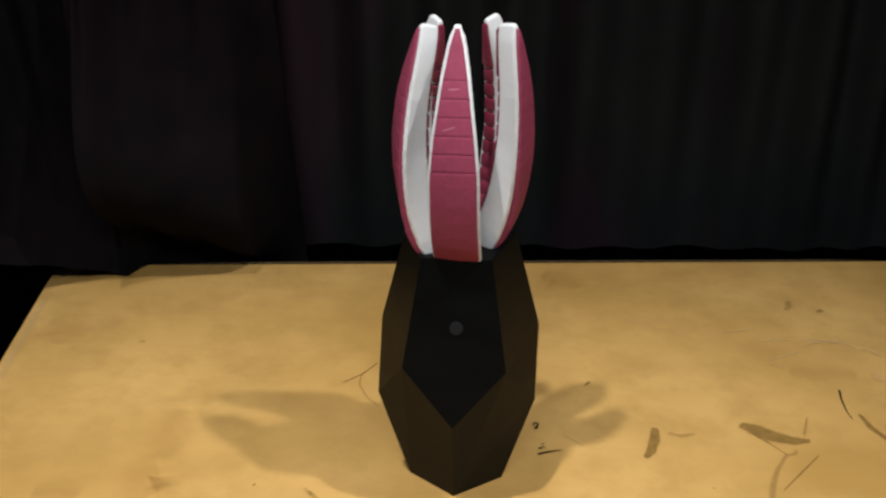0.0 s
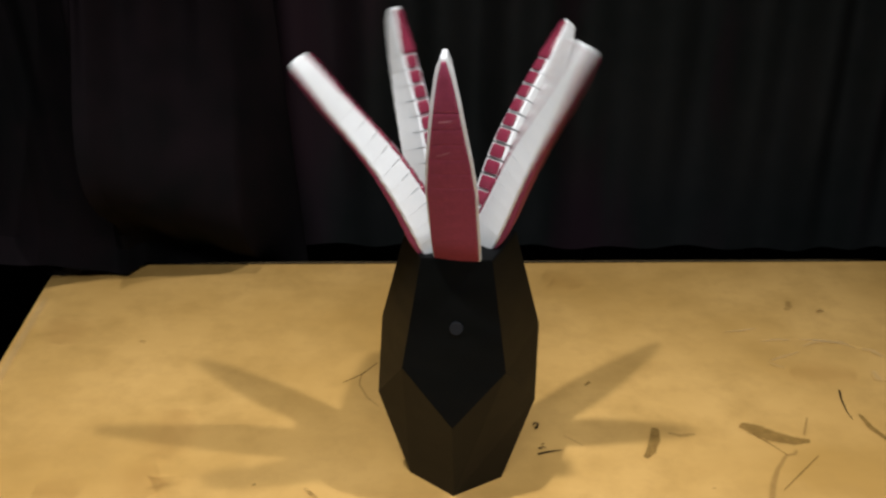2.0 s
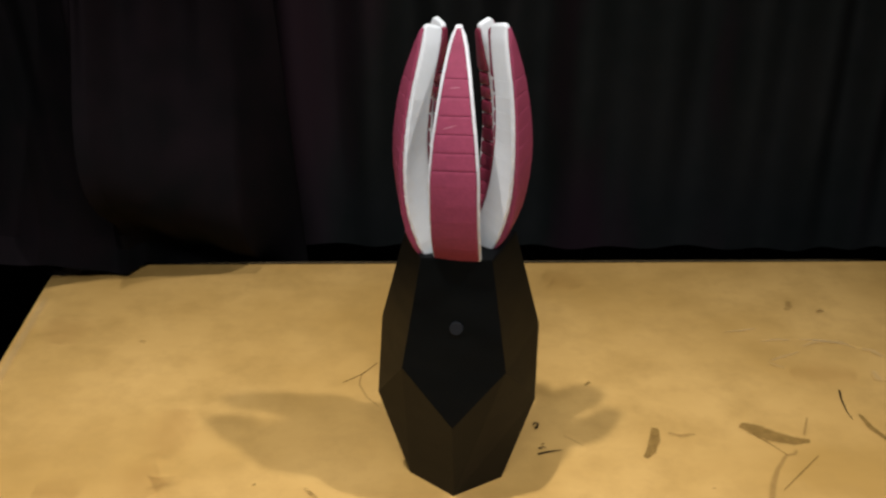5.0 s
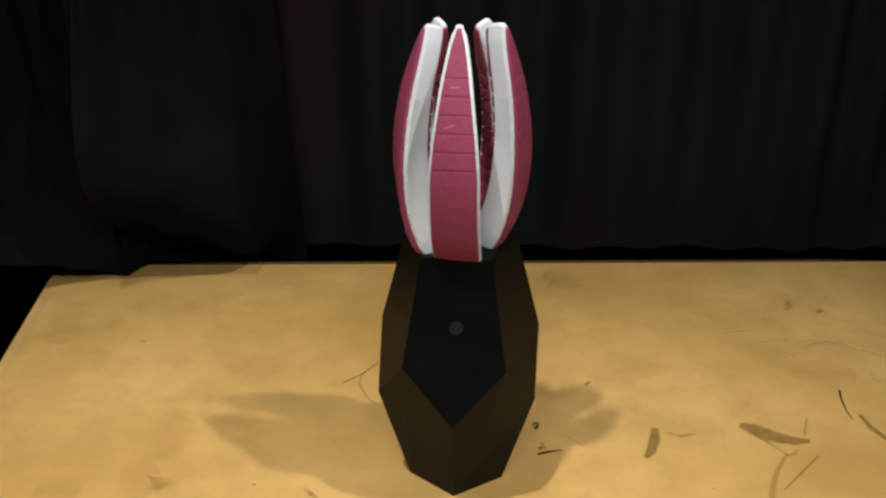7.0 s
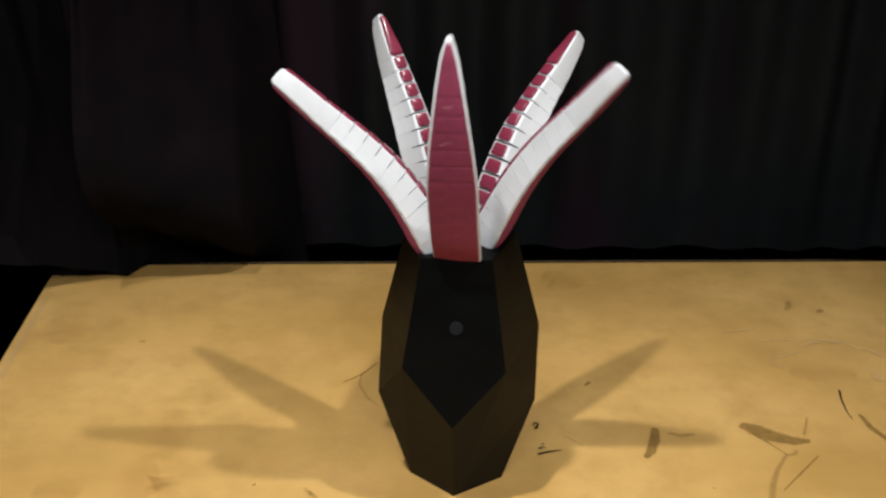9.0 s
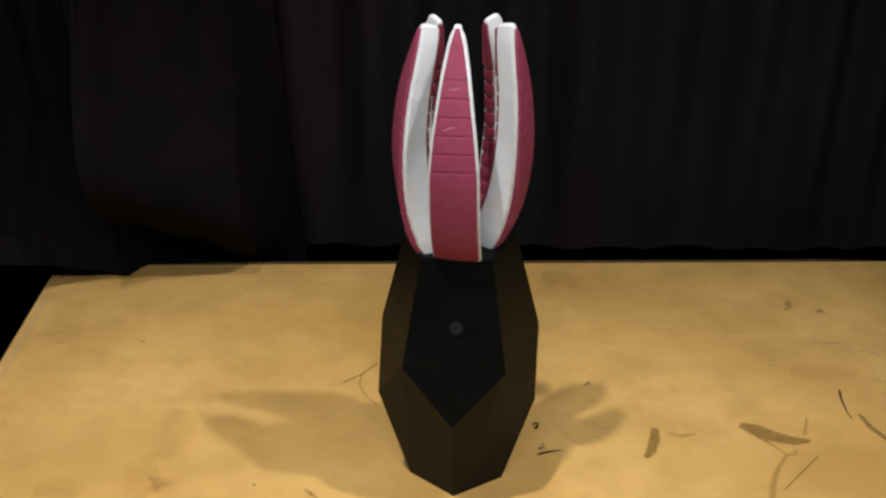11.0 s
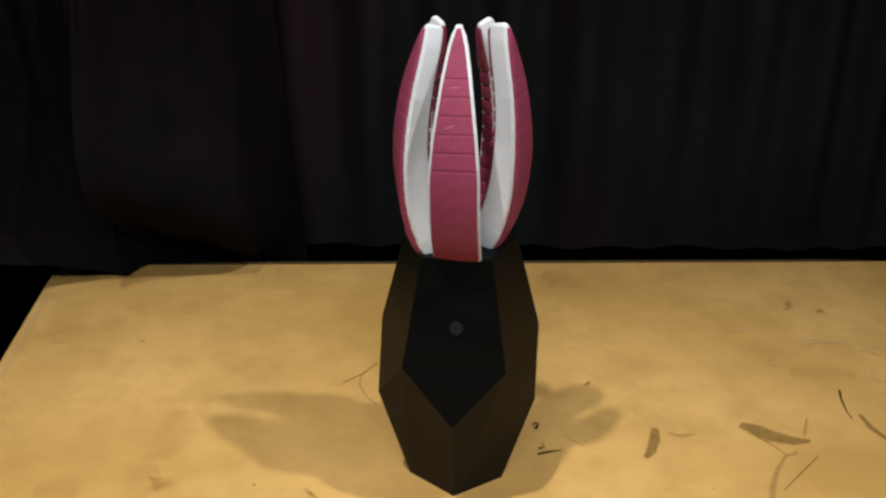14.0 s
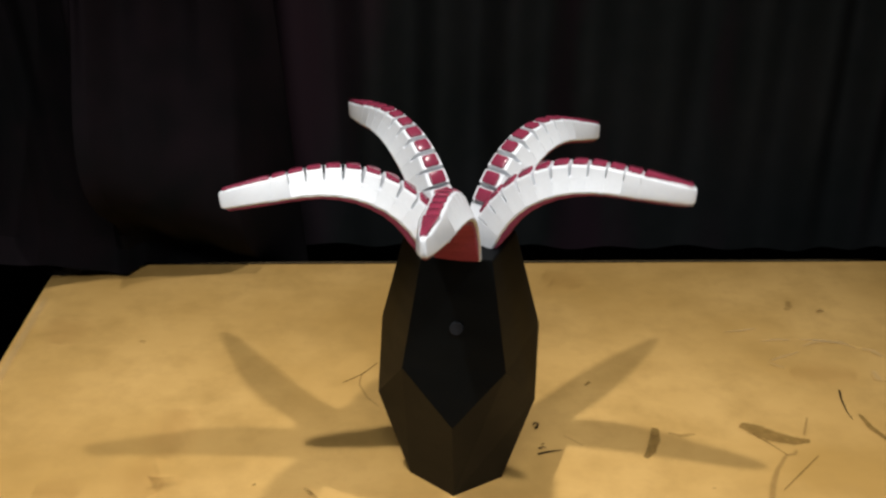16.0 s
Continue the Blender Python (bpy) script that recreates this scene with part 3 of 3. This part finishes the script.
ROLL = {"west": 2.19, "east": -5.89, "north_west": 1.70, "north_east": -1.72, "front": -0.71}
TWIST = {"west": 20.21, "east": -12.84, "north_west": 0.98, "north_east": -10.22, "front": 4.28}
LEAN_MORE = {"west": 3.64, "east": 0.89, "north_west": -1.04, "north_east": -3.52, "front": 0.66}
CURL_MORE = {"west": 0.081, "east": 0.118, "north_west": 0.195, "north_east": 0.106, "front": -0.131}
PETALS = {}


def chain(side, bend):
    """Poses of the petal's pieces, in the petal's space, for one bend in degrees; each joint also twists a little."""
    lean = LEAN + LEAN_MORE[side]
    at_hinge = pose(0, HINGE * math.cos(radians(lean)), HINGE * math.sin(radians(lean)), lean)
    out = []
    for i, l in enumerate(PIECES):
        out.append(at_hinge @ pose(0, -HINGE, 0))
        if i < len(WEIGHTS):
            v = STATIONS[i]
            rest = 1 + (CURL_TAPER + CURL_MORE[side]) * v + CURL_SPREAD * (v * v - 0.4)
            at_hinge = at_hinge @ pose(0, 0, l, CURL / len(WEIGHTS) * rest + bend * WEIGHTS[i]) @ pose(0, 0, 0, 0, 0, TWIST[side] / len(WEIGHTS))
    return out


for side, azimuth in AZIMUTH.items():
    first = chain(side, 20.0)
    root = new("petal", PIECE_MESH[0][0])
    root.parent = flower
    a = radians(azimuth) + ROT
    petal_pose = Matrix.Translation(Vector((R_ROOT * math.sin(a), -R_ROOT * math.cos(a), Z_ROOT)) + Vector(OFFSET[side])) @ Matrix.Rotation(a, 4, "Z") @ Matrix.Rotation(radians(ROLL[side]), 4, "Y") @ Matrix.Scale(GROWN[side], 4)
    root.matrix_local = petal_pose @ first[0]
    tagged(root, "white silicone petal with crimson pads and skin")
    back = first[0].inverted()
    moving = []
    for i, (white, skin, pad) in enumerate(PIECE_MESH):
        for name, me in (("chamber", white), ("outer_skin", skin), ("inner_pad", pad)):
            if me is None or (i == 0 and name == "chamber"):
                continue
            ob = new("petal_tip" if (i == len(PIECE_MESH) - 1 and name == "chamber") else name, me)
            ob.parent = root
            ob.matrix_local = back @ first[i]
            if i > 0:
                moving.append((i, ob))
    if side == "front":
        # two pale scratches in the crimson skin
        for piece, x0, z0, x1, z1 in ((8, -0.0075, 0.0030, 0.0015, 0.0062), (10, -0.0045, 0.0055, 0.0035, 0.0062)):
            at_s = sum(PIECES[:piece]) + z0
            bm = bmesh.new()
            rings = []
            for f in (0, 0.25, 0.5, 0.75, 1):
                x, z = x0 + (x1 - x0) * f, z0 + (z1 - z0) * f
                y = -skin_depth(at_s) - 0.010 * width(at_s)
                h = 0.00022 * (1 - abs(2 * f - 1) ** 3) + 0.00004
                rings.append([(x, y, z - h), (x, y - 0.00012, z), (x, y, z + h), (x, y + 0.0003, z)])
            loft(bm, rings)
            ob = part("scratch", bm, M_SCRATCH, root, "pale scratch in the skin")
            ob.matrix_local = back @ first[piece]
            moving.append((piece, ob))
    PETALS[side] = (moving, back)


# ---- movement ----
def motions():
    BEND_WEST_A = [(0, 31.3), (0.3, 31.7), (0.4, 42.8), (0.5, 56.8), (0.6, 83.8), (0.7, 97.5), (0.8, 101.4), (0.9, 101.6), (1, 108.3), (1.1, 118.7), (1.2, 128.7), (1.3, 128.9), (1.4, 117.8), (1.5, 100.8), (1.6, 74.1), (1.7, 68.9), (1.8, 81.7), (1.9, 87.8), (2, 80.4), (2.1, 67.0), (2.2, 54.1), (2.3, 55.5), (2.4, 62.2), (2.5, 61.3), (2.6, 53.2), (2.8, 36.6), (3, 41.7), (3.2, 33.1), (3.5, 31.3), (4, 30.8), (4.2, 30.4)]
    BEND_WEST_B = [(6.3, 29.7), (7, 29.5), (7.4, 29.9), (7.5, 32.3), (7.6, 48.7), (7.7, 64.9), (7.8, 88.1), (7.9, 99.8), (8, 101.6), (8.2, 111.9), (8.4, 129.0), (8.5, 120.5), (8.6, 91.7), (8.7, 71.6), (8.8, 69.8), (8.9, 81.7), (9, 89.7), (9.1, 82.7), (9.2, 67.0)]
    BEND_WEST_C = [(11.3, 30.4), (12.5, 29.5), (14.5, 29.5), (14.6, 35.0), (14.7, 45.2), (14.8, 69.9), (14.9, 87.1), (15, 99.8), (15.1, 101.4), (15.2, 103.2), (15.3, 111.2), (15.4, 124.5), (15.5, 128.7), (15.6, 128.9), (15.7, 129.9), (15.8, 138.3), (16, 144.4)]
    BEND_EAST_A = [(0, 40.4), (0.3, 42.0), (0.4, 54.0), (0.5, 69.3), (0.6, 86.5), (0.7, 88.7), (0.8, 89.4), (0.9, 97.8), (1, 112.0), (1.1, 117.0), (1.2, 116.3), (1.3, 118.8), (1.4, 120.0), (1.5, 98.7), (1.6, 68.2), (1.7, 71.1), (1.8, 90.9), (1.9, 90.7), (2, 68.7), (2.1, 57.7), (2.2, 66.3), (2.3, 75.6), (2.4, 69.6), (2.5, 59.0), (2.6, 49.1), (2.8, 61.2), (3, 46.1), (3.2, 48.0), (3.5, 40.4), (4, 39.5), (4.2, 38.4)]
    BEND_EAST_B = [(6.3, 36.6), (7, 36.2), (7.4, 37.4), (7.5, 45.4), (7.6, 61.4), (7.7, 73.9), (7.8, 84.5), (7.9, 88.0), (8, 94.6), (8.2, 113.6), (8.4, 116.1), (8.5, 115.7), (8.6, 90.0), (8.7, 70.5), (8.8, 75.4), (8.9, 86.6), (9, 84.7), (9.1, 70.7), (9.2, 59.8)]
    BEND_EAST_C = [(11.3, 38.4), (12.5, 36.3), (14.5, 37.9), (14.6, 47.5), (14.7, 59.0), (14.8, 76.8), (14.9, 84.8), (15, 87.9), (15.1, 93.6), (15.2, 105.4), (15.3, 112.0), (15.4, 115.5), (15.5, 117.0), (15.6, 125.5), (15.7, 131.2), (15.8, 132.9), (16, 140.6)]
    BEND_NORTH_WEST_A = [(0, 38.9), (0.3, 39.5), (0.4, 50.3), (0.5, 64.1), (0.6, 88.9), (0.7, 95.4), (0.8, 98.8), (0.9, 101.5), (1, 113.4), (1.1, 121.5), (1.2, 124.3), (1.3, 125.5), (1.4, 123.7), (1.5, 100.4), (1.6, 72.5), (1.7, 69.7), (1.8, 92.4), (1.9, 92.4), (2, 73.0), (2.1, 60.1), (2.2, 63.2), (2.3, 67.4), (2.4, 70.7), (2.5, 66.6), (2.6, 43.5), (2.8, 54.3), (3, 38.8), (3.2, 45.3), (3.5, 40.7), (4, 38.9), (4.2, 37.8)]
    BEND_NORTH_WEST_B = [(6.3, 36.0), (7, 35.8), (7.4, 37.1), (7.5, 40.4), (7.6, 55.0), (7.7, 69.1), (7.8, 89.5), (7.9, 96.9), (8, 98.3), (8.2, 116.5), (8.4, 123.7), (8.5, 120.4), (8.6, 92.4), (8.7, 73.8), (8.8, 77.4), (8.9, 88.2), (9, 88.5), (9.1, 73.9), (9.2, 60.1)]
    BEND_NORTH_WEST_C = [(11.3, 37.8), (12.5, 37.0), (14.5, 37.6), (14.6, 42.5), (14.7, 55.4), (14.8, 73.7), (14.9, 90.2), (15, 96.9), (15.1, 99.8), (15.2, 105.6), (15.3, 114.9), (15.4, 123.6), (15.5, 125.4), (15.6, 128.2), (15.7, 135.0), (15.8, 143.0), (16, 149.3)]
    BEND_NORTH_EAST_A = [(0, 39.7), (0.3, 40.7), (0.4, 50.7), (0.5, 66.3), (0.6, 98.5), (0.7, 114.0), (0.8, 119.4), (0.9, 118.4), (1, 123.3), (1.1, 133.3), (1.2, 145.1), (1.3, 146.2), (1.4, 135.6), (1.5, 116.8), (1.6, 92.0), (1.7, 86.4), (1.8, 95.5), (1.9, 102.6), (2, 94.1), (2.1, 82.4), (2.2, 65.6), (2.3, 64.4), (2.4, 70.0), (2.5, 74.6), (2.6, 64.5), (2.8, 46.3), (3, 50.0), (3.2, 41.7), (3.5, 43.0), (4, 38.4), (4.2, 36.8)]
    BEND_NORTH_EAST_B = [(6.3, 34.7), (7, 34.3), (7.4, 35.7), (7.5, 41.4), (7.6, 60.8), (7.7, 78.8), (7.8, 103.3), (7.9, 116.0), (8, 118.3), (8.2, 127.7), (8.4, 144.7), (8.5, 136.1), (8.6, 105.4), (8.7, 86.8), (8.8, 82.4), (8.9, 94.7), (9, 104.7), (9.1, 94.6), (9.2, 78.2)]
    BEND_NORTH_EAST_C = [(11.3, 36.7), (12.5, 35.4), (14.5, 35.7), (14.6, 45.9), (14.7, 57.4), (14.8, 82.4), (14.9, 100.5), (15, 116.3), (15.1, 120.0), (15.2, 119.4), (15.3, 126.4), (15.4, 141.1), (15.5, 146.2), (15.6, 146.7), (15.7, 147.8), (15.8, 156.5), (16, 159.4)]
    BEND_FRONT_A = [(0, 21.4), (0.3, 22.6), (0.4, 23.9), (0.5, 28.2), (0.6, 38.4), (0.7, 50.9), (0.8, 74.4), (0.9, 84.6), (1, 92.6), (1.1, 95.4), (1.2, 99.2), (1.3, 105.6), (1.4, 106.1), (1.5, 80.4), (1.6, 42.1), (1.7, 29.5), (1.8, 35.2), (1.9, 44.6), (2, 57.2), (2.1, 50.4), (2.2, 32.0), (2.3, 26.4), (2.4, 27.7), (2.5, 28.2), (2.6, 27.7), (2.8, 23.9), (3, 24.5), (3.2, 26.4), (3.5, 23.3), (4, 20.7), (4.2, 19.5)]
    BEND_FRONT_B = [(6.3, 16.9), (7, 16.3), (7.4, 18.2), (7.5, 23.9), (7.6, 27.7), (7.7, 29.5), (7.8, 43.9), (7.9, 60.4), (8, 79.5), (8.2, 93.5), (8.4, 104.6), (8.5, 106.1), (8.6, 74.4), (8.7, 39.0), (8.8, 30.2), (8.9, 34.7), (9, 44.6), (9.1, 53.4), (9.2, 46.6)]
    BEND_FRONT_C = [(11.3, 19.5), (12.5, 16.9), (14.5, 18.2), (14.6, 26.4), (14.7, 25.7), (14.8, 30.9), (14.9, 40.8), (15, 64.2), (15.1, 77.6), (15.2, 89.8), (15.3, 93.0), (15.4, 96.8), (15.5, 102.8), (15.6, 113.5), (15.7, 121.0), (15.8, 123.8), (16, 128.0)]
    bends = {"west": (BEND_WEST_A, BEND_WEST_B, BEND_WEST_C), "east": (BEND_EAST_A, BEND_EAST_B, BEND_EAST_C),
             "north_west": (BEND_NORTH_WEST_A, BEND_NORTH_WEST_B, BEND_NORTH_WEST_C),
             "north_east": (BEND_NORTH_EAST_A, BEND_NORTH_EAST_B, BEND_NORTH_EAST_C),
             "front": (BEND_FRONT_A, BEND_FRONT_B, BEND_FRONT_C)}
    for side, (first, second, third) in bends.items():
        # the second closing, after 9.2 s, repeats the first one 7.1 s later
        closing = [(t + 7.1, d) for t, d in first if 2.15 < t < 4.1]
        rows = [(t, chain(side, d)) for t, d in first + second + closing + third]
        moving, back = PETALS[side]
        for i, ob in moving:
            walk(ob, [(t, back @ c[i]) for t, c in rows])


motions()
